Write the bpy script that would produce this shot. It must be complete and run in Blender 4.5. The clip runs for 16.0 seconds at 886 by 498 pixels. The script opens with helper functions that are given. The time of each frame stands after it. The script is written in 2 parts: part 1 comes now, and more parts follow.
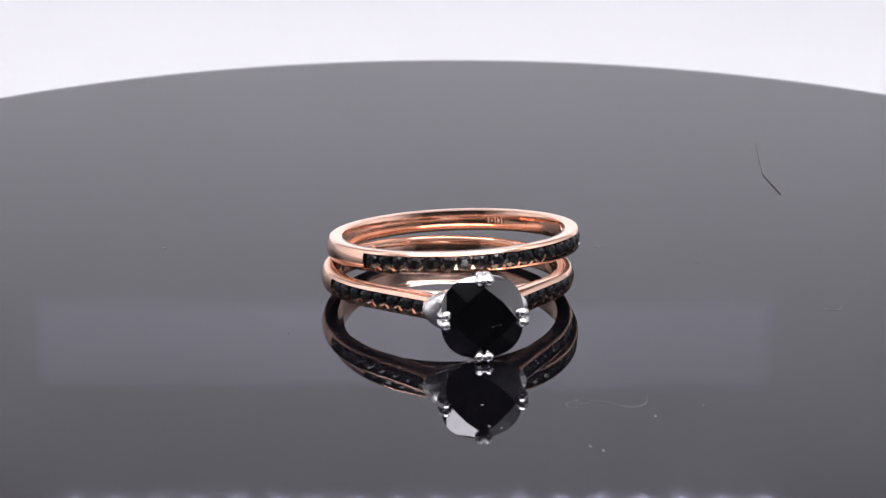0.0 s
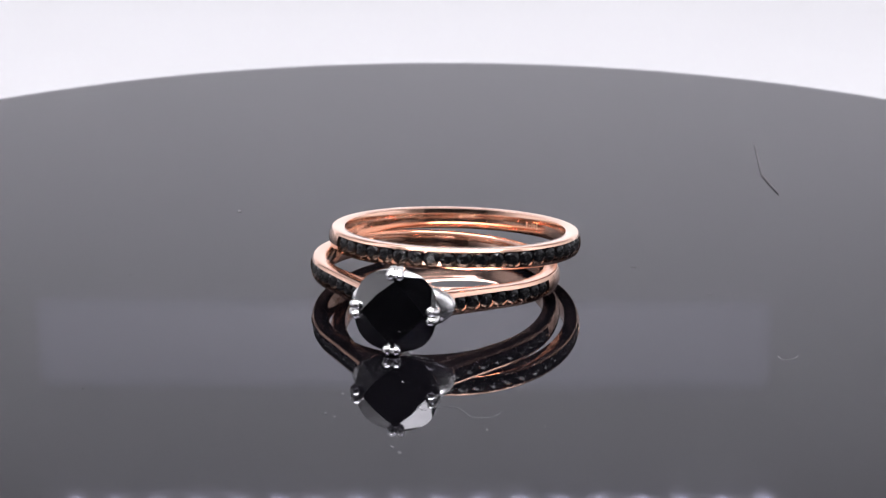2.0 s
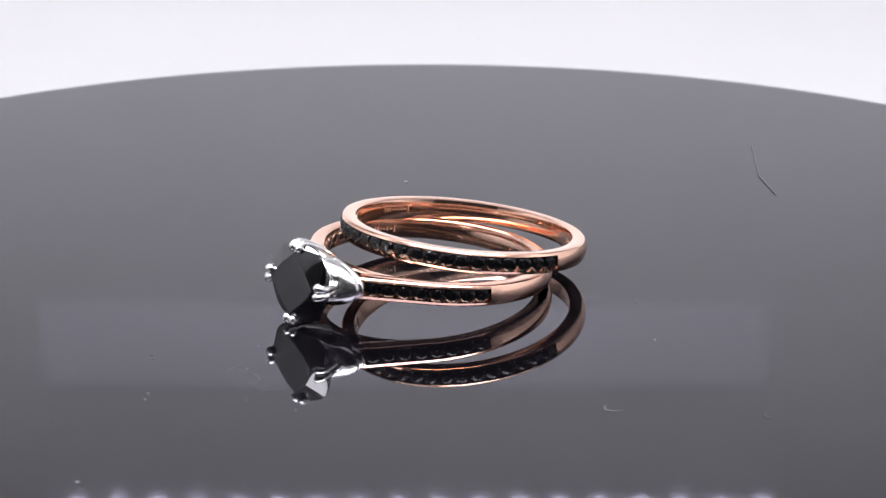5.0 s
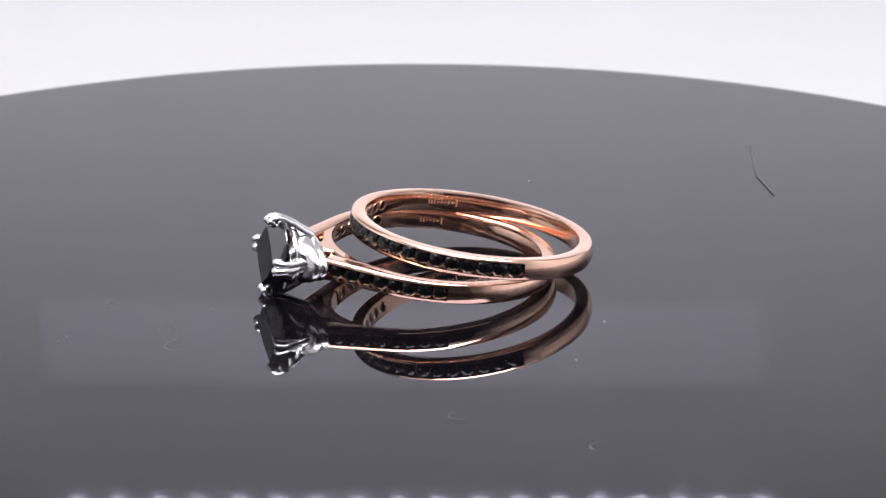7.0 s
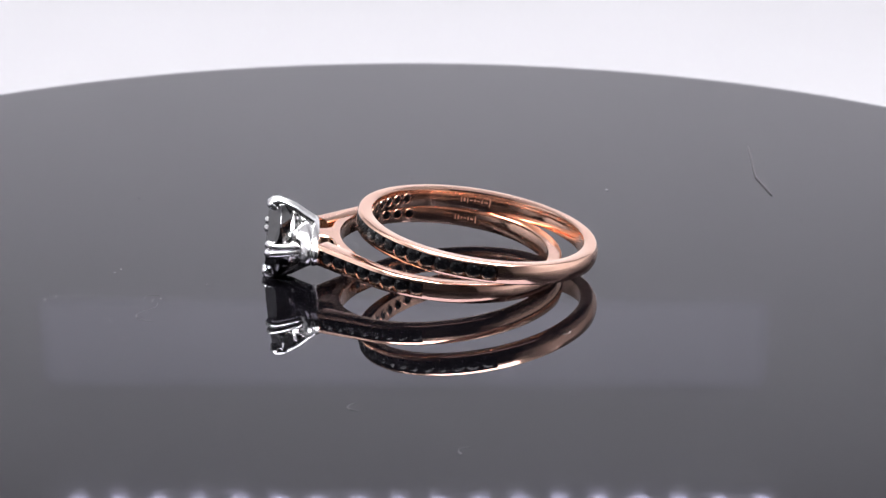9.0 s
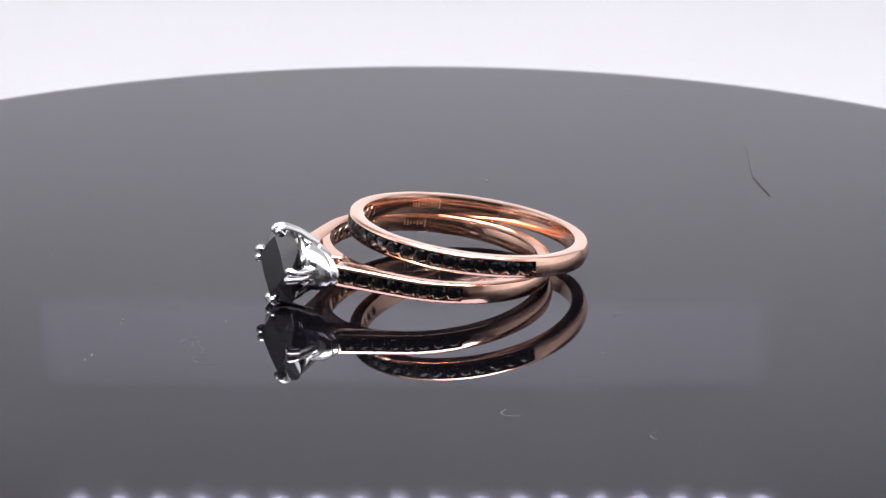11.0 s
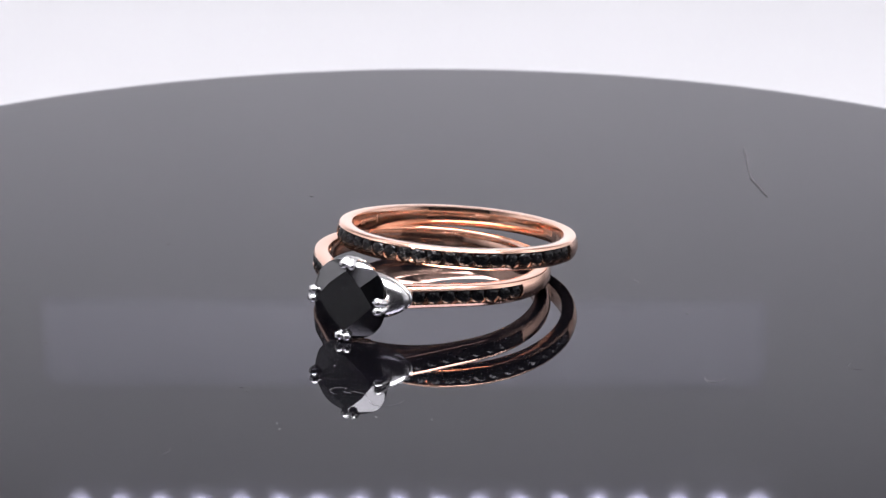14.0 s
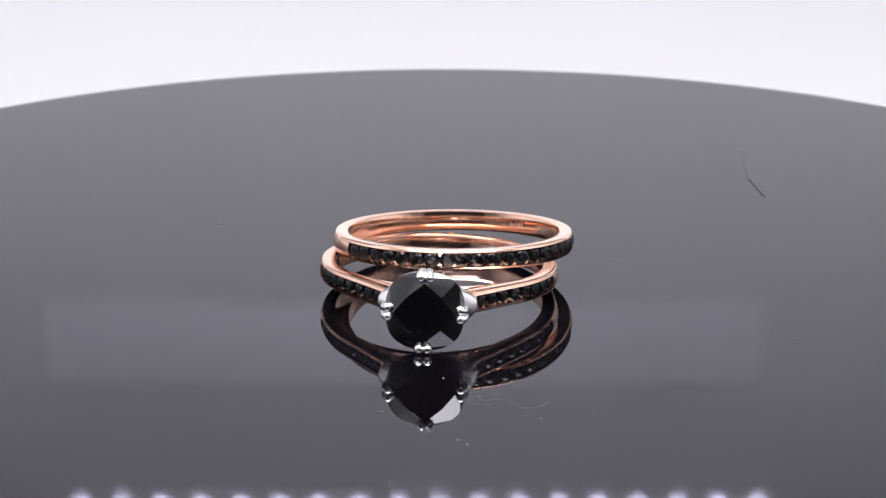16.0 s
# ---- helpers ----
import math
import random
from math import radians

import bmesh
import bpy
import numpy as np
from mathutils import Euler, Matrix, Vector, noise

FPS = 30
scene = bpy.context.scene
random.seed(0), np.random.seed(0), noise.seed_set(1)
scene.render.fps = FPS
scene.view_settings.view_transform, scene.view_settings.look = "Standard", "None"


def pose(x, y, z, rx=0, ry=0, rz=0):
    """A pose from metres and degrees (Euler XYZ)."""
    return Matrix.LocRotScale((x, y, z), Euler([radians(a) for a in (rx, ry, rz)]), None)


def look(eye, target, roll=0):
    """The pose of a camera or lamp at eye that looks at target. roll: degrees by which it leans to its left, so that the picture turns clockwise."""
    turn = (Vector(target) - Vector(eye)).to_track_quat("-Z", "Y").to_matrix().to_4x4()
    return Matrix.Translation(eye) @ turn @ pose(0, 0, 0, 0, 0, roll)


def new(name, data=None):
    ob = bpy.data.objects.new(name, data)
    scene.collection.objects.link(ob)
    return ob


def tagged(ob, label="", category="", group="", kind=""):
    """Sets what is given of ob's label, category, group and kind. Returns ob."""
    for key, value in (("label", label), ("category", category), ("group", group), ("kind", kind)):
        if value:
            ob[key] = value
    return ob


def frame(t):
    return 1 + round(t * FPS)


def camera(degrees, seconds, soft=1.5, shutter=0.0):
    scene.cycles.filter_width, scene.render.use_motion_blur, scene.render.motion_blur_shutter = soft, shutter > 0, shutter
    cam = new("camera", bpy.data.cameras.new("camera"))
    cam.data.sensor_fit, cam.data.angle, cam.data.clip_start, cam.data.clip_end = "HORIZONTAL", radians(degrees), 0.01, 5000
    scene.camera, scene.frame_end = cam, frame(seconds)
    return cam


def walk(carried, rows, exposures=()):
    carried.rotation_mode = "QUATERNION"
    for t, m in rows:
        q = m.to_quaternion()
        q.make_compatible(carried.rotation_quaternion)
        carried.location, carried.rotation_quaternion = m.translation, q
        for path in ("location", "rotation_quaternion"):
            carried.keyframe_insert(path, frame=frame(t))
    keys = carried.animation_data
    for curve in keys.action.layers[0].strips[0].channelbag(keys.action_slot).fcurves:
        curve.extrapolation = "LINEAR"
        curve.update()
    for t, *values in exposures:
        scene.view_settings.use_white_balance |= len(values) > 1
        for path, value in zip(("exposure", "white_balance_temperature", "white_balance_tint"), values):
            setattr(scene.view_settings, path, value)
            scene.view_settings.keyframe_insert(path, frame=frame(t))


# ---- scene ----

MM = 0.001

# ---- camera: a long lens that slowly draws back ----
cam = camera(15.571, 16.0, soft=1.3)
cam.data.dof.use_dof, cam.data.dof.focus_distance, cam.data.dof.aperture_fstop = True, 0.262, 100.0
TILT, YAW = radians(19.418), radians(0.617)
AHEAD = Vector((-math.sin(YAW) * math.cos(TILT), math.cos(YAW) * math.cos(TILT), -math.sin(TILT)))


def eye_at(t):
    back = 0.262 * (1.0 / (1.0 - 0.05 * t / 16.0) - 1.0)
    return Vector((0.0, -0.2443, 0.0891)) - AHEAD * back


walk(cam, [(t, look(eye_at(t), eye_at(t) + AHEAD)) for t in (0.0, 4.0, 8.0, 12.0, 16.0)],
     exposures=[(0.0, 0.0), (16.0, 0.0)])

# ---- world and lamps ----
world = bpy.data.worlds.new("world")
scene.world = world
world.use_nodes = True
world.node_tree.nodes["Background"].inputs[0].default_value = (0.9, 0.93, 1.0, 1)
world.node_tree.nodes["Background"].inputs[1].default_value = 0.15


def area_lamp(name, eye, target, sx, sy, watts, colour=(1, 1, 1)):
    data = bpy.data.lights.new(name, "AREA")
    data.shape, data.size, data.size_y, data.energy, data.color = "RECTANGLE", sx, sy, watts, colour
    ob = new(name, data)
    ob.matrix_world = look(eye, target)
    return ob


area_lamp("light_panel", (0.0, -0.11, 0.365), (0.0, -0.11 + 0.068, 0.365 - 0.073), 0.46, 0.22, 7.8, (1.0, 0.98, 1.045))


# ---- materials ----
def material(name, colour, rough, metal=0.0, ior=1.5, spec=0.5, grain=0.0, grain_scale=2000.0, spread=0.0, spread_scale=40.0,
             rough_spread=0.0, emit=0.0, emit_colour=(1, 1, 1)):
    """Principled surface with colour drift, roughness drift and a fine bump, at sizes in 1/m."""
    m = bpy.data.materials.new(name)
    m.use_nodes = True
    nt = m.node_tree
    b = nt.nodes["Principled BSDF"]
    b.inputs["Base Color"].default_value = (*colour, 1)
    b.inputs["Roughness"].default_value = rough
    b.inputs["Metallic"].default_value = metal
    b.inputs["IOR"].default_value = ior
    b.inputs["Specular IOR Level"].default_value = spec
    geo = nt.nodes.new("ShaderNodeTexCoord")

    def tex(scale, detail=4.0):
        n = nt.nodes.new("ShaderNodeTexNoise")
        n.inputs["Scale"].default_value = scale
        n.inputs["Detail"].default_value = detail
        nt.links.new(geo.outputs["Object"], n.inputs["Vector"])
        return n
    if spread:
        n = tex(spread_scale)
        ramp = nt.nodes.new("ShaderNodeMapRange")
        ramp.inputs[1].default_value, ramp.inputs[2].default_value = 0.3, 0.7
        ramp.inputs[3].default_value, ramp.inputs[4].default_value = 1.0 - spread, 1.0 + spread
        nt.links.new(n.outputs["Fac"], ramp.inputs[0])
        mul = nt.nodes.new("ShaderNodeVectorMath")
        mul.operation = "SCALE"
        mul.inputs[0].default_value = colour
        nt.links.new(ramp.outputs[0], mul.inputs["Scale"])
        nt.links.new(mul.outputs[0], b.inputs["Base Color"])
    if rough_spread:
        n = tex(spread_scale * 7.0)
        ramp = nt.nodes.new("ShaderNodeMapRange")
        ramp.inputs[1].default_value, ramp.inputs[2].default_value = 0.3, 0.7
        ramp.inputs[3].default_value, ramp.inputs[4].default_value = max(rough - rough_spread, 0.0), rough + rough_spread
        nt.links.new(n.outputs["Fac"], ramp.inputs[0])
        nt.links.new(ramp.outputs[0], b.inputs["Roughness"])
    if grain:
        n = tex(grain_scale, 3.0)
        bump = nt.nodes.new("ShaderNodeBump")
        bump.inputs["Strength"].default_value = grain
        bump.inputs["Distance"].default_value = 0.00002
        nt.links.new(n.outputs["Fac"], bump.inputs["Height"])
        nt.links.new(bump.outputs[0], b.inputs["Normal"])
    if emit:
        b.inputs["Emission Color"].default_value = (*emit_colour, 1)
        b.inputs["Emission Strength"].default_value = emit
    return m


ROSE = material("rose_gold", (0.90, 0.575, 0.43), 0.12, metal=1.0, grain=0.12, grain_scale=420, spread=0.03, spread_scale=300, rough_spread=0.03)
WHITE_GOLD = material("white_gold", (0.80, 0.795, 0.78), 0.2, metal=1.0, grain=0.5, grain_scale=650, rough_spread=0.03, spread_scale=300)
ENGRAVED = material("engraved_gold", (0.72, 0.45, 0.32), 0.4, metal=1.0, grain=0.4, grain_scale=4000, spread=0.06, spread_scale=2500)
BLACK_STONE = material("black_stone", (0.0008, 0.0008, 0.001), 0.03, ior=2.0, spread=0.2, spread_scale=900)
SMALL_STONE = material("small_black_stone", (0.0012, 0.0012, 0.0015), 0.22, ior=1.36, rough_spread=0.08, spread_scale=400, grain=0.25, grain_scale=3000)
ACRYLIC = material("black_acrylic", (0.0012, 0.0011, 0.0015), 0.02, ior=1.55, rough_spread=0.012, spread_scale=12)
ACRYLIC.node_tree.nodes["Principled BSDF"].inputs["Specular Tint"].default_value = (0.88, 0.85, 1.0, 1)
# the white backdrop's lower part, its dimmer light put into a greyer colour
DIMMED_SHEET = material("dimmed_white_sheet", (0.49, 0.49, 0.495), 0.7, spread=0.012, spread_scale=9, grain=0.3, grain_scale=900)
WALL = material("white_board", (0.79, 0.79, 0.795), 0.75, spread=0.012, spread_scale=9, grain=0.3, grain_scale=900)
# for unseen surfaces added in front, so stone and bands mirror something dark
DARK = material("dark_surround", (0.035, 0.034, 0.037), 0.9, spread=0.1, spread_scale=30, grain=0.5, grain_scale=1500)
# unseen white side walls, darkened in colour so the bands mirror less light
DIMMED_SIDE = material("dimmed_side_wall", (0.52, 0.52, 0.53), 0.85, spread=0.05, spread_scale=20, grain=0.4, grain_scale=1200)
# weak emission added to brighten the pale band mirrored in the disc
LIP = material("pale_band_glow", (0.85, 0.85, 0.9), 0.5, spread=0.01, spread_scale=30, emit=0.095, emit_colour=(0.95, 0.94, 1.0))
PLASTIC = material("white_plastic", (0.72, 0.72, 0.73), 0.4, spread=0.02, spread_scale=30)
LED = material("led_glow", (0.9, 0.9, 1.0), 0.4, emit=10.0, emit_colour=(0.78, 0.76, 1.0))
BRIGHT_LED = material("bright_led_glow", (0.9, 0.9, 1.0), 0.4, emit=70.0, emit_colour=(0.95, 0.95, 1.0))
LINT = material("pale_lint", (0.12, 0.118, 0.122), 0.8, spread=0.1, spread_scale=900)
HAIR = material("dark_hair", (0.05, 0.047, 0.05), 0.6, spread=0.1, spread_scale=900)


# ---- mesh helpers ----
def mesh_object(name, bm, mat, sharp=32.0):
    bmesh.ops.recalc_face_normals(bm, faces=bm.faces[:])
    me = bpy.data.meshes.new(name)
    bm.to_mesh(me)
    bm.free()
    me.materials.append(mat)
    if sharp:
        me.shade_smooth()
        me.set_sharp_from_angle(angle=radians(sharp))
    return new(name, me)


def part(name, bm, mat, parent, label="", sharp=32.0):
    ob = mesh_object(name, bm, mat, sharp)
    ob.parent = parent
    if label:
        ob["label"] = label
    return ob


def shared(name, me, parent, m):
    ob = new(name, me)
    ob.parent = parent
    ob.matrix_basis = m
    return ob


def box_bm(x0, y0, z0, x1, y1, z1, bevel=0.0):
    bm = bmesh.new()
    bmesh.ops.create_cube(bm, size=1.0)
    for v in bm.verts:
        v.co = Vector(((x0 + x1) / 2 + v.co.x * (x1 - x0), (y0 + y1) / 2 + v.co.y * (y1 - y0), (z0 + z1) / 2 + v.co.z * (z1 - z0)))
    if bevel:
        bmesh.ops.bevel(bm, geom=bm.edges[:], offset=bevel, segments=2, affect="EDGES", profile=0.6)
    return bm


def loft(sections, closed=False, caps=True, bm=None):
    """Skin closed rings of points (in mm) one after another."""
    bm = bm or bmesh.new()
    rows = [[bm.verts.new(Vector(p) * MM) for p in sec] for sec in sections]
    n = len(rows[0])
    last = len(rows) if closed else len(rows) - 1
    for i in range(last):
        a, b = rows[i], rows[(i + 1) % len(rows)]
        for j in range(n):
            bm.faces.new((a[j], a[(j + 1) % n], b[(j + 1) % n], b[j]))
    if caps and not closed:
        bm.faces.new(rows[0])
        bm.faces.new(rows[-1])
    return bm


def lathe(profile, steps=96, bm=None):
    return loft([[(r * math.cos(2 * math.pi * i / steps), r * math.sin(2 * math.pi * i / steps), z) for r, z in profile] for i in range(steps)],
                closed=True, bm=bm)


def tube(points, radii, sides=10, bm=None):
    """A round rod (mm) through points, its radius changing along it, with rounded ends."""
    pts = [Vector(p) for p in points]
    secs = []
    for i, p in enumerate(pts):
        d = (pts[min(i + 1, len(pts) - 1)] - pts[max(i - 1, 0)]).normalized()
        u = d.orthogonal().normalized() if i == 0 else (u - d * u.dot(d)).normalized()
        w = d.cross(u)
        secs.append([p + (u * math.cos(2 * math.pi * k / sides) + w * math.sin(2 * math.pi * k / sides)) * radii[i] for k in range(sides)])
    return loft(secs, bm=bm)


def ball(centre, r, bm, scale=(1, 1, 1)):
    got = bmesh.ops.create_uvsphere(bm, u_segments=14, v_segments=9, radius=r * MM)
    for v in got["verts"]:
        v.co = Vector((v.co.x * scale[0], v.co.y * scale[1], v.co.z * scale[2])) + Vector(centre) * MM
    return bm


# ---- the light box ----
def structure(name, bm, mat, label, category):
    ob = mesh_object(name, bm, mat)
    return tagged(ob, label, category, kind="structure")


def light_box():
    structure("floor", box_bm(-0.42, -0.06, -0.10, 0.42, 0.50, -0.09), DIMMED_SHEET, "white sheet under and behind the turntable, dimmed by its colour", "floor")
    structure("wall_back", box_bm(-0.432, 0.50, -0.10, 0.432, 0.512, 0.47), WALL, "plain white back wall of the light box", "wall")
    # added board, out of view: keeps lamp light off the upper back wall
    structure("shade_board", box_bm(-0.42, 0.10, 0.29, 0.42, 0.108, 0.47), WALL, "added white board that shades the upper back wall", "valance")
    structure("wall_left", box_bm(-0.432, -0.60, -0.10, -0.42, 0.50, 0.47), DIMMED_SIDE, "plain white side wall of the light box, dimmed by its colour", "wall")
    structure("wall_right", box_bm(0.42, -0.60, -0.10, 0.432, 0.50, 0.47), DIMMED_SIDE, "plain white side wall of the light box, dimmed by its colour", "wall")
    structure("ceiling", box_bm(-0.432, -0.60, 0.47, 0.432, 0.512, 0.48), WALL, "white ceiling of the light box", "ceiling")
    # added below and behind the camera to darken what the rings reflect
    structure("floor_dark", box_bm(-0.42, -0.60, -0.10, 0.42, -0.06, -0.091), DARK, "added dark surface under the front of the box, for dark reflections", "floor")
    structure("wall_front", box_bm(-0.432, -0.612, -0.10, 0.432, -0.60, 0.48), DARK, "added dark surface closing the front, for dark reflections", "wall")


def front_flap():
    structure("wall_flap", box_bm(-0.42, -0.312, 0.25, 0.42, -0.30, 0.47), WALL, "white front flap over the camera opening", "wall")


def led_strip(m, label, glow):
    strip = tagged(new("led_strip"), label, "light strip", group="light strips of the box")
    strip.matrix_world = m
    # added bar under the LEDs; its glow makes the pale band in the disc
    edge = [(3.0, -47.2), (-1.2, -46.8), (-1.8, -45.5), (-1.6, -30.0), (-0.9, -28.0), (3.0, -27.0)]
    stations = [(-82.0, 0.1), (-79.0, 0.6), (-75.0, 1.0), (69.0, 1.0), (73.0, 0.6), (76.0, 0.1)]
    part("glow_bar", loft([[(x, 3.0 + (y - 3.0) * k, z) for y, z in edge] for x, k in stations]), LIP, strip, "added white bar with a faint glow, for the pale reflected band", sharp=60)
    part("board", box_bm(-0.080, -0.0003, -0.005, 0.080, 0.001, 0.005), WALL, strip)
    bm = bmesh.new()
    bmesh.ops.create_uvsphere(bm, u_segments=16, v_segments=10, radius=0.0017)
    for v in bm.verts:
        v.co.y *= 0.5
    bmesh.ops.translate(bm, verts=bm.verts[:], vec=(0, -0.0010, 0))
    first = part("led", bm, glow, strip)
    for i in range(18):
        m = Matrix.Translation(((i - 8.5) * 0.00849, 0, -0.0004 - (i - 8.5) * 0.00005))
        if i == 0:
            first.matrix_basis = m
        else:
            shared("led", first.data, strip, m)


# ---- turntable ----
DISC_R = 78.64
DISC_AXIS = (-0.00349, -0.01133)


def turntable():
    tt = tagged(new("turntable"), "motor turntable with a glossy black acrylic disc", "turntable")
    tt.matrix_world = pose(*DISC_AXIS, -0.09)
    part("base", lathe([(0.5, 0.0), (52, 0.0), (54, 1.5), (54, 81), (52, 84), (20, 84.5), (20, 86.8), (0.5, 86.8)]), PLASTIC, tt, "white plastic base")
    prof = [(0.01, -3.0), (DISC_R - 0.5, -3.0), (DISC_R, -2.6), (DISC_R, -0.35), (DISC_R - 0.1, -0.1), (DISC_R - 0.35, 0.0), (DISC_R - 0.9, 0.0), (0.01, 0.0)]
    disc = part("disc", lathe(prof, 256), ACRYLIC, tt, "mirror-glossy black acrylic disc")
    disc.matrix_basis = pose(0, 0, 0.09)
    return tt, disc


# ---- rings ----
def band_profile(a, thick, channel, half):
    """Cross-section (outward, up) of a band: a is half its width; a channel holds the small stones."""
    corner = [(-0.40, 1.0), (-0.31, 0.985), (-0.235, 0.93), (-0.19, 0.84)]
    low = [(o, -a * f) for o, f in corner]
    high = [(o, a * f) for o, f in reversed(corner)]
    if channel:
        lip = -0.28 * (half / a) ** 2
        outer = low + [(lip, -half), (-0.55, -half), (-0.55, half), (lip, half)] + high
    else:
        outer = low + [(-0.07, -0.5 * a), (-0.01, -0.18 * a), (-0.01, 0.18 * a), (-0.07, 0.5 * a)] + high
    inner = [(-thick + 0.22, a), (-thick + 0.07, a - 0.07), (-thick, a * 0.55), (-thick, -a * 0.55), (-thick + 0.07, -a + 0.07), (-thick + 0.22, -a)]
    return outer + inner


def gem_mesh(r, depth, mat, name="gem"):
    """A small round cut stone that looks along +y of its own; its point reaches depth inwards."""
    bm = bmesh.new()
    pts = []
    for k in range(8):
        t = 2 * math.pi * k / 8
        pts.append((0.5 * r * math.cos(t), 0.36 * r, 0.5 * r * math.sin(t)))
        t += math.pi / 8
        pts.append((0.82 * r * math.cos(t), 0.22 * r, 0.82 * r * math.sin(t)))
    for k in range(12):
        t = 2 * math.pi * (k + 0.5) / 12
        pts += [(r * math.cos(t), 0.04, r * math.sin(t)), (r * math.cos(t), -0.04, r * math.sin(t))]
    for k in range(10):
        t = 2 * math.pi * k / 10
        pts.append((0.36 * math.cos(t), -depth, 0.36 * math.sin(t)))
    vs = [bm.verts.new(Vector(p) * MM) for p in pts]
    bmesh.ops.convex_hull(bm, input=vs)
    bmesh.ops.recalc_face_normals(bm, faces=bm.faces[:])
    me = bpy.data.meshes.new(name)
    bm.to_mesh(me)
    bm.free()
    me.materials.append(mat)
    return me


def hole_rim(mat):
    """The rim of the drilled hole behind a small stone, lying in the xz plane."""
    bm = bmesh.new()
    rows = []
    for i in range(14):
        t = 2 * math.pi * i / 14
        rows.append([((0.42 + 0.07 * math.cos(b)) * math.cos(t), 0.05 * math.sin(b), (0.42 + 0.07 * math.cos(b)) * math.sin(t))
                     for b in (2 * math.pi * k / 6 for k in range(6))])
    loft(rows, closed=True, bm=bm)
    bmesh.ops.recalc_face_normals(bm, faces=bm.faces[:])
    me = bpy.data.meshes.new("hole_rim")
    bm.to_mesh(me)
    bm.free()
    me.materials.append(mat)
    me.shade_smooth()
    return me


def outward(x, y, nx, ny, z=0.0):
    """Pose whose +y points along (nx, ny), at x, y, z mm."""
    m = Matrix(((ny, nx, 0, x * MM), (-nx, ny, 0, y * MM), (0, 0, 1, z * MM), (0, 0, 0, 1)))
    return m


def round_path(r, a0, a1, step):
    n = max(1, round(abs(a1 - a0) / step))
    return [(r * math.sin(radians(a0 + (a1 - a0) * i / n)), -r * math.cos(radians(a0 + (a1 - a0) * i / n)),
             math.sin(radians(a0 + (a1 - a0) * i / n)), -math.cos(radians(a0 + (a1 - a0) * i / n)), a0 + (a1 - a0) * i / n) for i in range(n + 1)]


def section(p, prof):
    return [(p[0] + p[2] * o, p[1] + p[3] * o, z) for o, z in prof]


def inner_marks(parent, r, start, sizes):
    """Engraved signs inside a band, too small to read, as plain bars."""
    a = start
    for wide, tall, name in sizes:
        span = math.degrees(wide / r)
        bm = bmesh.new()
        loft([[(math.sin(radians(b)) * q, -math.cos(radians(b)) * q, z) for q, z in
               ((r - 0.012, -tall / 2), (r - 0.012, tall / 2), (r + 0.05, tall / 2), (r + 0.05, -tall / 2))] for b in (a, a + span / 2, a + span)], bm=bm)
        part(name, bm, ENGRAVED, parent)
        a += span + math.degrees(0.14 / r)


def wedding_band():
    ring = tagged(new("wedding_band"), "rose gold wedding band channel-set with black stones, leaning", "ring")
    ro, ri, a, half = 10.15, 8.83, 0.86, 0.60
    c0, c1 = -43.5, 107.5
    secs = [section(p, band_profile(a, ro - ri, True, half)) for p in round_path(ro, c0, c1, 1.5)]
    secs += [section(p, band_profile(a, ro - ri, False, half)) for p in round_path(ro, c1 + 0.02, c0 - 0.02 + 360, 1.5)]
    part("band", loft(secs, closed=True), ROSE, ring)
    gem, rim = gem_mesh(0.665, 0.99, SMALL_STONE), hole_rim(ROSE)
    count = 20
    for i in range(count):
        t = radians(c0 + (c1 - c0) * (i + 0.5) / count)
        n = (math.sin(t), -math.cos(t))
        shared("gem", gem, ring, outward(n[0] * (ro - 0.36), n[1] * (ro - 0.36), *n) @ pose(0, 0, 0, 0, random.uniform(0, 60), random.uniform(-3, 3)))
        shared("hole_rim", rim, ring, outward(n[0] * ri, n[1] * ri, *n))
    inner_marks(ring, ri, 270, [(0.10, 0.62, "hallmark"), (0.3, 0.14, "hallmark"), (0.10, 0.34, "hallmark"), (0.22, 0.1, "hallmark"), (0.12, 0.22, "hallmark"), (0.25, 0.09, "hallmark"), (0.1, 0.42, "hallmark"), (0.16, 0.3, "hallmark"), (0.08, 0.42, "hallmark")])
    inner_marks(ring, ri, 154, [(0.1, 0.5, "engraving"), (0.2, 0.3, "engraving"), (0.1, 0.46, "engraving"), (0.18, 0.16, "engraving"), (0.12, 0.4, "engraving")])
    return ring


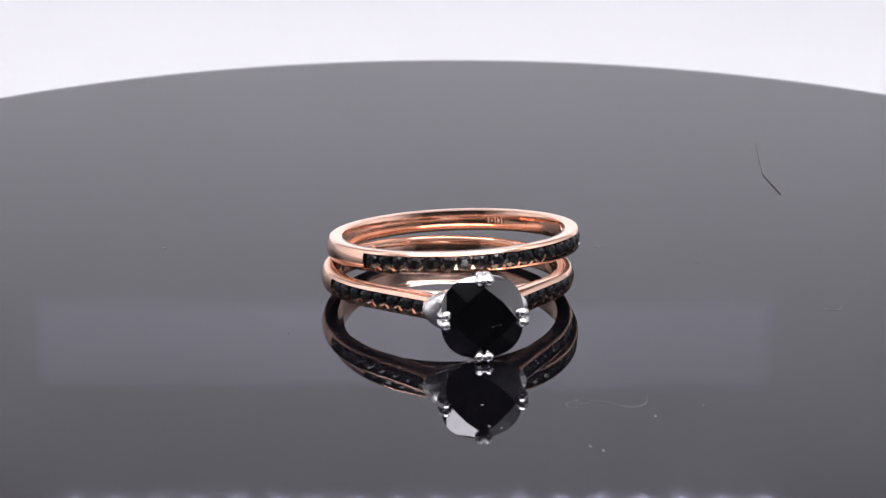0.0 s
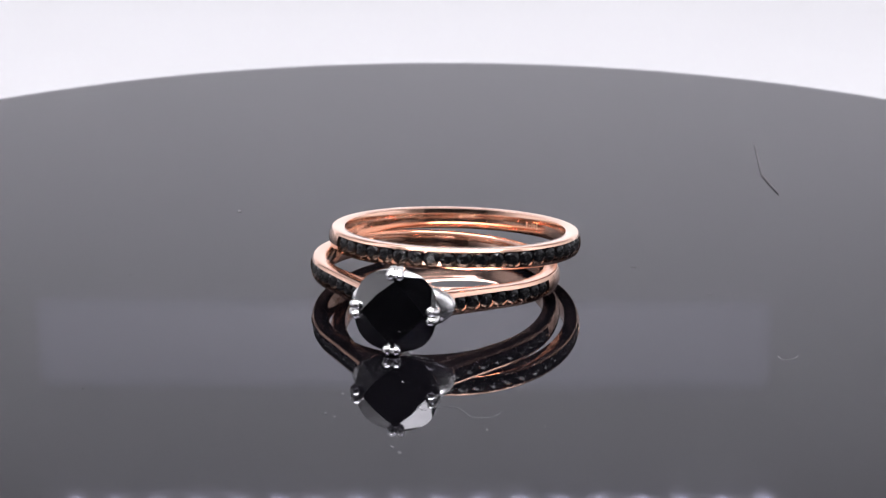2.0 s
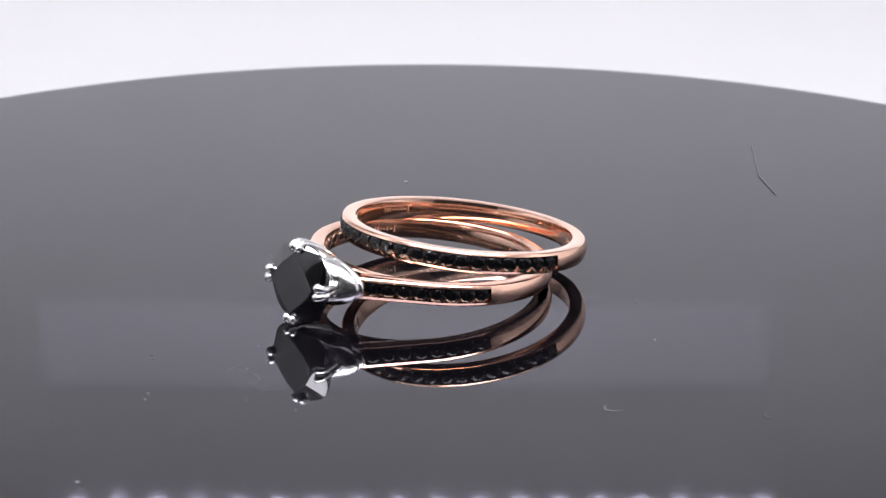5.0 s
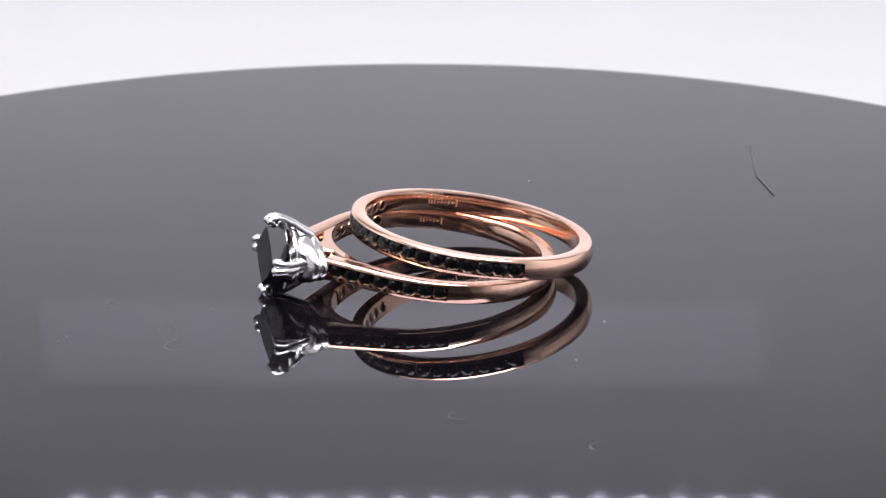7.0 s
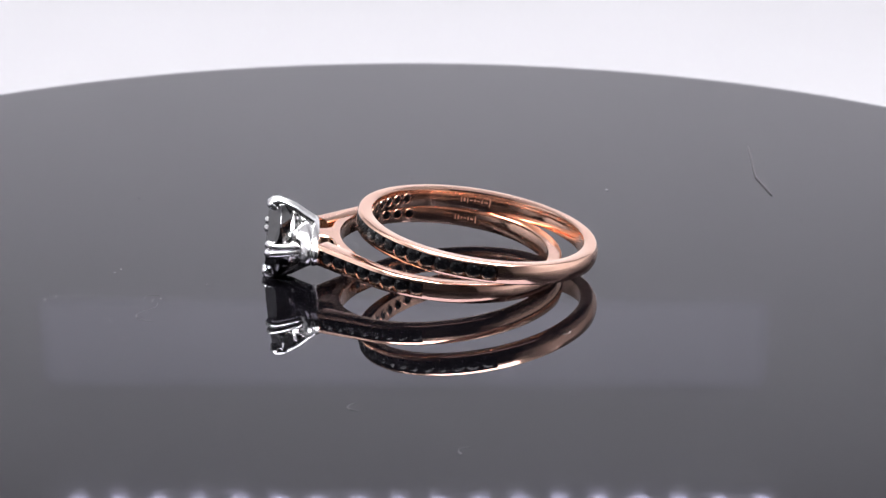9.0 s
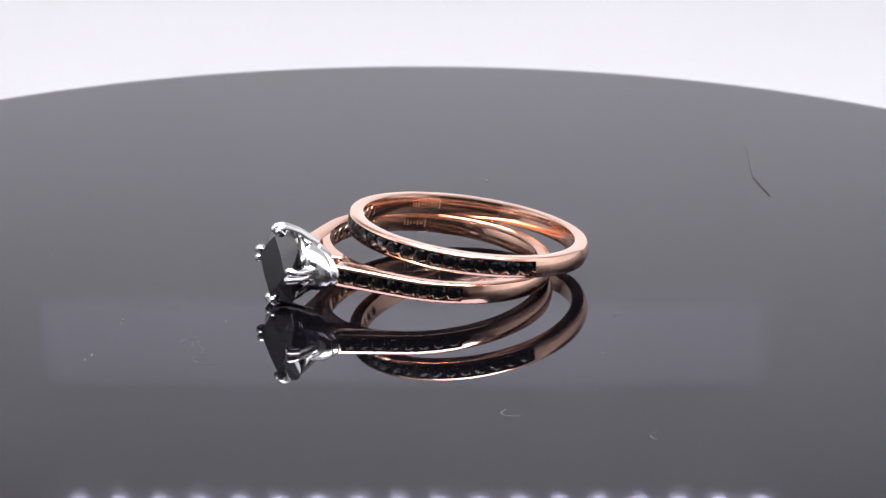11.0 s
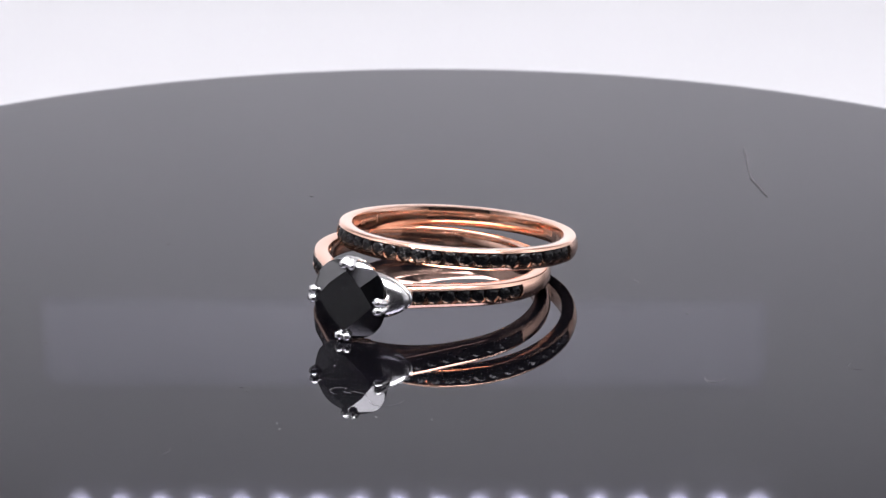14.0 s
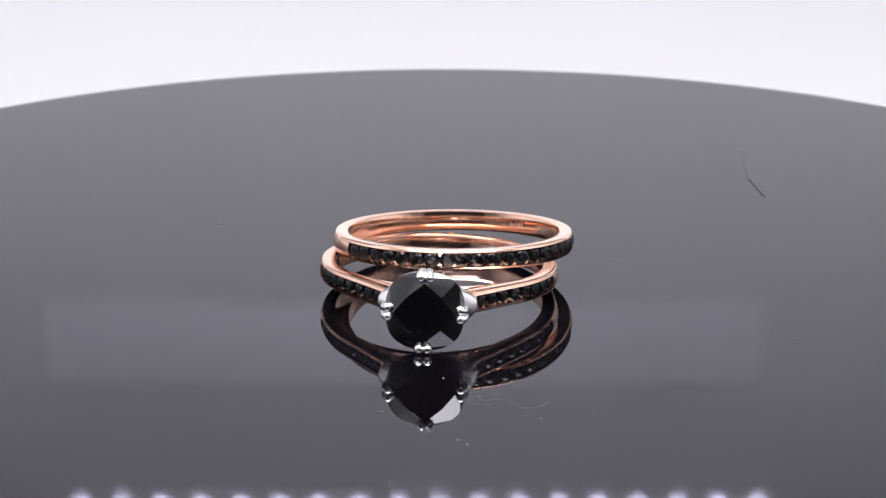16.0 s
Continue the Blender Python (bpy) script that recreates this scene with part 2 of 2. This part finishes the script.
def engagement_ring():
    ring = tagged(new("engagement_ring"), "rose gold engagement ring, large black stone in white gold claws", "ring")
    ro, ri, half = 10.0, 8.63, 0.57
    tang = 47.6
    ex, ey = 3.65, -10.85
    tx, ty = ro * math.sin(radians(tang)), -ro * math.cos(radians(tang))
    n = (math.sin(radians(tang)), -math.cos(radians(tang)))
    steps = 14
    arm = [(ex + (tx - ex) * i / steps, ey + (ty - ey) * i / steps, *n, 0.0) for i in range(steps)]
    arc = round_path(ro, tang, 77.0, 1.5)
    back = round_path(ro, 77.02, 282.98, 1.5)
    secs = []

    def thickness(y):
        return ro - ri + 0.35 * max(0.0, min(1.0, (-y - 6.8) / 4.0))

    def width(p):
        return 0.86 + 0.04 * max(0.0, min(1.0, (-p[1] - 4.0) / 6.0))
    plain_arm, set_arm = arm[:1], [(arm[0][0] + 0.45 * (tx - ex) / 6, arm[0][1] + 0.45 * (ty - ey) / 6, *n, 0.0)] + arm[2:]
    right = [(p, False) for p in plain_arm + [tuple(np.array(set_arm[0]) - np.array([0.001, 0.001, 0, 0, 0]))]] + [(p, True) for p in set_arm + arc]
    rear = [(p, False) for p in back]
    left = [((-p[0], p[1], -p[2], p[3], 0), c) for p, c in reversed(right)]
    for p, c in right + rear + left:
        secs.append(section(p, band_profile(width(p), thickness(p[1]), c, half)))
    part("shank", loft(secs), ROSE, ring)
    # the bridge under the head: the finger hole's arc and a spoke from it to the collar
    bridge = [[(math.sin(radians(b)) * q, -math.cos(radians(b)) * q, z) for q, z in
               ((ri, -0.55), (ri, 0.55), (ri + 0.1, 0.78), (ri + 0.75, 0.8), (ri + 0.87, 0.68), (ri + 0.87, -0.68), (ri + 0.75, -0.8), (ri + 0.1, -0.78))]
              for b in range(-33, 34, 3)]
    bm = loft(bridge)
    loft([[(-w, y, -h), (-w, y, h), (-w + 0.12, y, h + 0.1), (w - 0.12, y, h + 0.1), (w, y, h), (w, y, -h), (w - 0.12, y, -h - 0.1), (-w + 0.12, y, -h - 0.1)]
          for y, w, h in ((-8.9, 2.2, 0.68), (-9.4, 1.35, 0.69), (-9.85, 0.98, 0.7), (-10.5, 0.85, 0.7))], bm=bm)
    part("under_gallery", bm, ROSE, ring)
    # small stones up both shoulders
    rim = hole_rim(ROSE)
    straight = math.hypot(tx - set_arm[0][0], ty - set_arm[0][1])
    total = straight + radians(77.0 - tang) * ro
    for i in range(8):
        s = total * (i + 0.5) / 8
        if s < straight:
            x, y, nx, ny = set_arm[0][0] + (tx - set_arm[0][0]) * s / straight, set_arm[0][1] + (ty - set_arm[0][1]) * s / straight, *n
        else:
            t = radians(tang) + (s - straight) / ro
            nx, ny = math.sin(t), -math.cos(t)
            x, y = ro * nx, ro * ny
        deep = thickness(y)
        gem = gem_mesh(0.64, deep - 0.33, SMALL_STONE)
        for side in (1, -1):
            shared("hole_rim", rim, ring, outward(side * (x - deep * nx), y - deep * ny, side * nx, ny))
            shared("gem", gem, ring, outward(side * (x - 0.36 * nx), y - 0.36 * ny, side * nx, ny) @ pose(0, 0, 0, 0, random.uniform(0, 60), random.uniform(-3, 3)))
    # white gold saddle with two ridges
    head = part("setting", saddle(), WHITE_GOLD, ring, "polished white gold setting", sharp=40)
    for k in range(4):
        part("claw", claw(k), WHITE_GOLD, head, sharp=50)
    part("centre_stone", centre_stone(), BLACK_STONE, ring, "large faceted cushion-cut black stone", sharp=0)
    inner_marks(ring, ri, 248, [(0.12, 0.6, "hallmark"), (0.26, 0.13, "hallmark"), (0.1, 0.34, "hallmark"), (0.22, 0.1, "hallmark"), (0.1, 0.2, "hallmark"), (0.14, 0.4, "hallmark"), (0.1, 0.42, "hallmark")])
    return ring


def diamond_ring(hw, hh, d, power, n=48):
    out = []
    for i in range(n):
        t = 2 * math.pi * i / n
        c, s = math.cos(t), math.sin(t)
        out.append((hw * math.copysign(abs(c) ** power, c), d, hh * math.copysign(abs(s) ** power, s)))
    return out


def saddle():
    """A hollow collar, wide across and low: a narrow ridge, a groove and a broad ridge, and a wire under the stone."""
    outer = [(3.8, 1.55, -10.5, 1.0), (3.98, 1.68, -10.58, 1.0), (4.04, 1.75, -10.76, 1.0), (3.98, 1.74, -10.93, 1.0), (3.84, 1.66, -11.02, 1.0), (3.98, 1.8, -11.12, 1.0),
             (4.05, 1.9, -11.28, 1.0), (4.0, 1.95, -11.48, 1.0), (3.72, 1.92, -11.78, 1.0), (3.3, 1.82, -12.1, 1.0), (2.8, 1.65, -12.35, 1.0), (2.3, 1.4, -12.48, 1.0)]
    inner = [(1.7, 1.2, -12.2, 1.0), (1.7, 1.2, -11.6, 1.0), (1.7, 1.2, -11.1, 1.0), (1.7, 1.2, -10.53, 1.0)]
    bm = bmesh.new()
    rows = []
    for hw, hh, d, power in outer + inner:
        # the front edge sweeps forward towards the upper and lower claws
        rows.append([(x, y + 0.35 * min(0.0, (y + 10.5) / 1.5) * (z / hh) ** 2, z) for x, y, z in diamond_ring(hw, hh, d, power, 64)])
    loft(rows, closed=True, bm=bm)
    for hw, hh, d, power, wire in ((2.3, 2.3, -12.75, 1.0, 0.17),):
        ring = [Vector(q) for q in diamond_ring(hw, hh, d, power, 64)]
        rows = []
        for i, q in enumerate(ring):
            out = Vector((q.x / hw ** 2, 0, q.z / hh ** 2)).normalized()
            rows.append([q + out * wire * math.cos(2 * math.pi * k / 10) + Vector((0, 1, 0)) * wire * 1.25 * math.sin(2 * math.pi * k / 10) for k in range(10)])
        loft(rows, closed=True, bm=bm)
    return bm


def claw(k):
    """A double claw: two rods side by side from the collar over the stone's edge."""
    bm = bmesh.new()
    turn = Matrix.Rotation(radians(90 * k), 3, "Y")
    for s in (-1, 1):
        pts = [(1.7, -11.0, s * 0.20), (2.15, -11.8, s * 0.21), (2.7, -12.6, s * 0.23), (3.1, -13.55, s * 0.25), (3.24, -14.05, s * 0.26), (3.14, -14.45, s * 0.34), (2.92, -14.65, s * 0.36), (2.7, -14.66, s * 0.34)]
        tube([turn @ Vector((p[0], p[1], p[2])) for p in pts], [0.44, 0.42, 0.37, 0.34, 0.33, 0.33, 0.32, 0.2], 12, bm)
        ball(turn @ Vector((2.93, -14.55, s * 0.36)), 0.38, bm)
    return bm


def centre_stone():
    """A cushion outline cut by planes: square table with its corners to the claws, kites beside the claws, long facets between."""
    bm = bmesh.new()
    rim = []
    for k in range(64):
        t = 2 * math.pi * k / 64
        r = 3.3 * (1.0 + 0.035 * math.cos(4 * (t - math.pi / 4)))
        rim.append((r * math.cos(t), r * math.sin(t)))
    loft([[(x, y, z) for x, z in rim] for y in (-14.72, -11.3)], bm=bm)

    def cut(azimuth, slope, reach, y, front):
        """Slice off what lies outside a plane that leans in by slope from the point at reach."""
        a, k = radians(azimuth), radians(slope)
        side = Vector((math.cos(a), 0, math.sin(a)))
        no = side * math.sin(k) + Vector((0, -1 if front else 1, 0)) * math.cos(k)
        co = (side * reach + Vector((0, y, 0))) * MM
        got = bmesh.ops.bisect_plane(bm, geom=bm.verts[:] + bm.edges[:] + bm.faces[:], dist=1e-8, plane_co=co, plane_no=no, clear_outer=True)
        edges = [e for e in got["geom_cut"] if isinstance(e, bmesh.types.BMEdge)]
        if edges:
            bmesh.ops.contextual_create(bm, geom=edges)
    for k in range(4):
        for turn in (-5, 5):
            cut(90 * k + 45 + turn, 31.0, 1.90, -14.72, True)
        for turn in (-24, 24):
            cut(90 * k + turn, 46.0, 2.46, -14.72, True)
        for turn in (-11, 11):
            cut(90 * k + 45 + turn, 50.0, 3.4, -13.95, True)
        for turn in (0, 45):
            cut(90 * k + turn, 41.0, 3.42, -13.76, False)
        cut(90 * k + 22.5, 47.0, 3.42, -13.74, False)
        cut(90 * k + 67.5, 47.0, 3.42, -13.74, False)
    bmesh.ops.remove_doubles(bm, verts=bm.verts[:], dist=1e-7)
    return bm


# ---- dust on the disc ----
def fibre(name, points, r, mat, label, category):
    pts = [Vector((x, y, r)) for x, y in points]
    mid = sum(pts, Vector()) / len(pts)
    mid.z = 0
    ob = mesh_object(name, tube([p - mid for p in pts], [r * 0.6] + [r] * (len(pts) - 2) + [r * 0.5], 8), mat)
    tagged(ob, label, category)
    return ob, Matrix.Translation(mid * MM)


def speck(x, y, size, turn):
    bm = bmesh.new()
    bmesh.ops.create_icosphere(bm, subdivisions=2, radius=size * MM)
    for v in bm.verts:
        k = 1.0 + 0.45 * noise.noise(v.co * 9000.0 + Vector((x, y, 0)))
        v.co = Vector((v.co.x * k * 1.5, v.co.y * k * 0.8, max(v.co.z * k * 0.5, -0.2 * size * MM) + 0.2 * size * MM))
    ob = mesh_object("dust_speck", bm, LINT, 0)
    tagged(ob, "tiny pale dust speck on the black disc", "dust", group="dust on the disc")
    return ob, pose(x * MM, y * MM, 0, 0, 0, turn)


def dust():
    made = []

    def curl(cx, cy, size, turn, arc, squash=1.0, r=0.017):
        pts = []
        for i in range(9):
            t = radians(turn) + radians(arc) * (i / 8 - 0.5)
            pts.append((cx + size * math.cos(t), cy + size * squash * math.sin(t)))
        ob, m = fibre("lint", pts, r, LINT, "pale curled lint fibre on the black disc", "lint")
        ob["group"] = "dust on the disc"
        made.append((ob, m))
    curl(28.05, -4.8, 0.75, 290, 170, 1.3)
    curl(35.2, 4.3, 0.7, 250, 170)
    curl(9.0, -25.6, 1.2, 80, 110, 0.7, 0.011)
    curl(11.3, -24.4, 1.3, 300, 150, 1.2, 0.011)
    curl(7.3, -25.5, 0.7, 200, 200, 1.0, 0.011)
    curl(8.0, -24.6, 0.8, 270, 60, 1.0, 0.013)
    curl(10.2, 8.6, 0.45, 60, 150, 1.0, 0.012)
    curl(4.8, -42.7, 0.8, 20, 90, 1.2, 0.011)
    for x, y, s in ((10.1, 9.0, 0.10), (18.1, 5.4, 0.13), (-25.8, 8.4, 0.16), (-14.4, -11.2, 0.11), (-10.7, -11.2, 0.07), (9.0, -34.1, 0.12), (1.9, -30.0, 0.10),
                    (1.0, -29.7, 0.12), (0.5, -25.7, 0.09), (3.6, -21.8, 0.11), (8.1, -33.4, 0.11), (7.4, -24.8, 0.10), (11.7, -25.8, 0.08), (13.0, -27.7, 0.10), (16.6, -25.5, 0.10), (20.5, -44.8, 0.16), (-26.6, -9.4, 0.10), (-17.6, -32.6, 0.10), (22, 22, 0.06), (-20, 26, 0.07)):
        made.append(speck(x, y, s * 0.72, x * 40))
    return made


def stray_hair():
    a, b, c = (25.47, 37.6), (25.41, 28.37), (26.47, 23.06)
    pts = [tuple(a[k] + (b[k] - a[k]) * i / 6 for k in (0, 1)) for i in range(6)] + [tuple(b[k] + (c[k] - b[k]) * i / 6 for k in (0, 1)) for i in range(7)]
    ob, m = fibre("hair", pts, 0.066, HAIR, "short dark bent hair lying on the glossy disc", "hair")
    ob.matrix_world = m


light_box()
front_flap()
led_strip(pose(-0.0141, 0.50, 0.2426) @ Matrix.Scale(1.192, 4), "row of small white LEDs on the backdrop", LED)
led_strip(pose(0.0, -0.30, 0.262, 0, 0, 180), "row of bright white LEDs on the front flap", BRIGHT_LED)
table, disc = turntable()
upper = wedding_band()
lower = engagement_ring()
lint = dust()
stray_hair()

# resting poses of the rings on the disc at the start of the turn
UPPER = Matrix.Translation(Vector((-1.77, -0.11, 3.76)) * MM) @ pose(0, 0, 0, -8.7, -2.4, 0)
LOWER = Matrix.Translation(Vector((-2.24, -2.94, 1.95)) * MM) @ pose(0, 0, 0, 0, 0, 11.4) @ pose(0, 0, 0, -5.9, 1.3, 0)

# how far the disc has turned, in degrees
RATE, PEAK = 11.75, 8.66
TURN = [(t, -RATE * (t if t < PEAK else 2 * PEAK - t)) for t in (0.0, 1.0, 2.0, 3.0, 4.0, 5.0, 6.0, 7.0, 8.0, 8.4, 8.6, 8.72, 8.92, 9.3, 10.0, 11.0, 12.0, 13.0, 14.0, 15.0, 16.0)]


def motions():
    turns = [(t, Matrix.Rotation(radians(a), 4, "Z")) for t, a in TURN]
    # the disc sits a little off its axis and swings as it turns
    walk(disc, [(t, pose(0, 0, 0.09) @ r @ pose(0.00196, -0.0021, 0)) for t, r in turns])
    walk(upper, [(t, r @ UPPER) for t, r in turns])
    walk(lower, [(t, r @ LOWER) for t, r in turns])
    for ob, m in lint:
        walk(ob, [(t, r @ m) for t, r in turns])


motions()
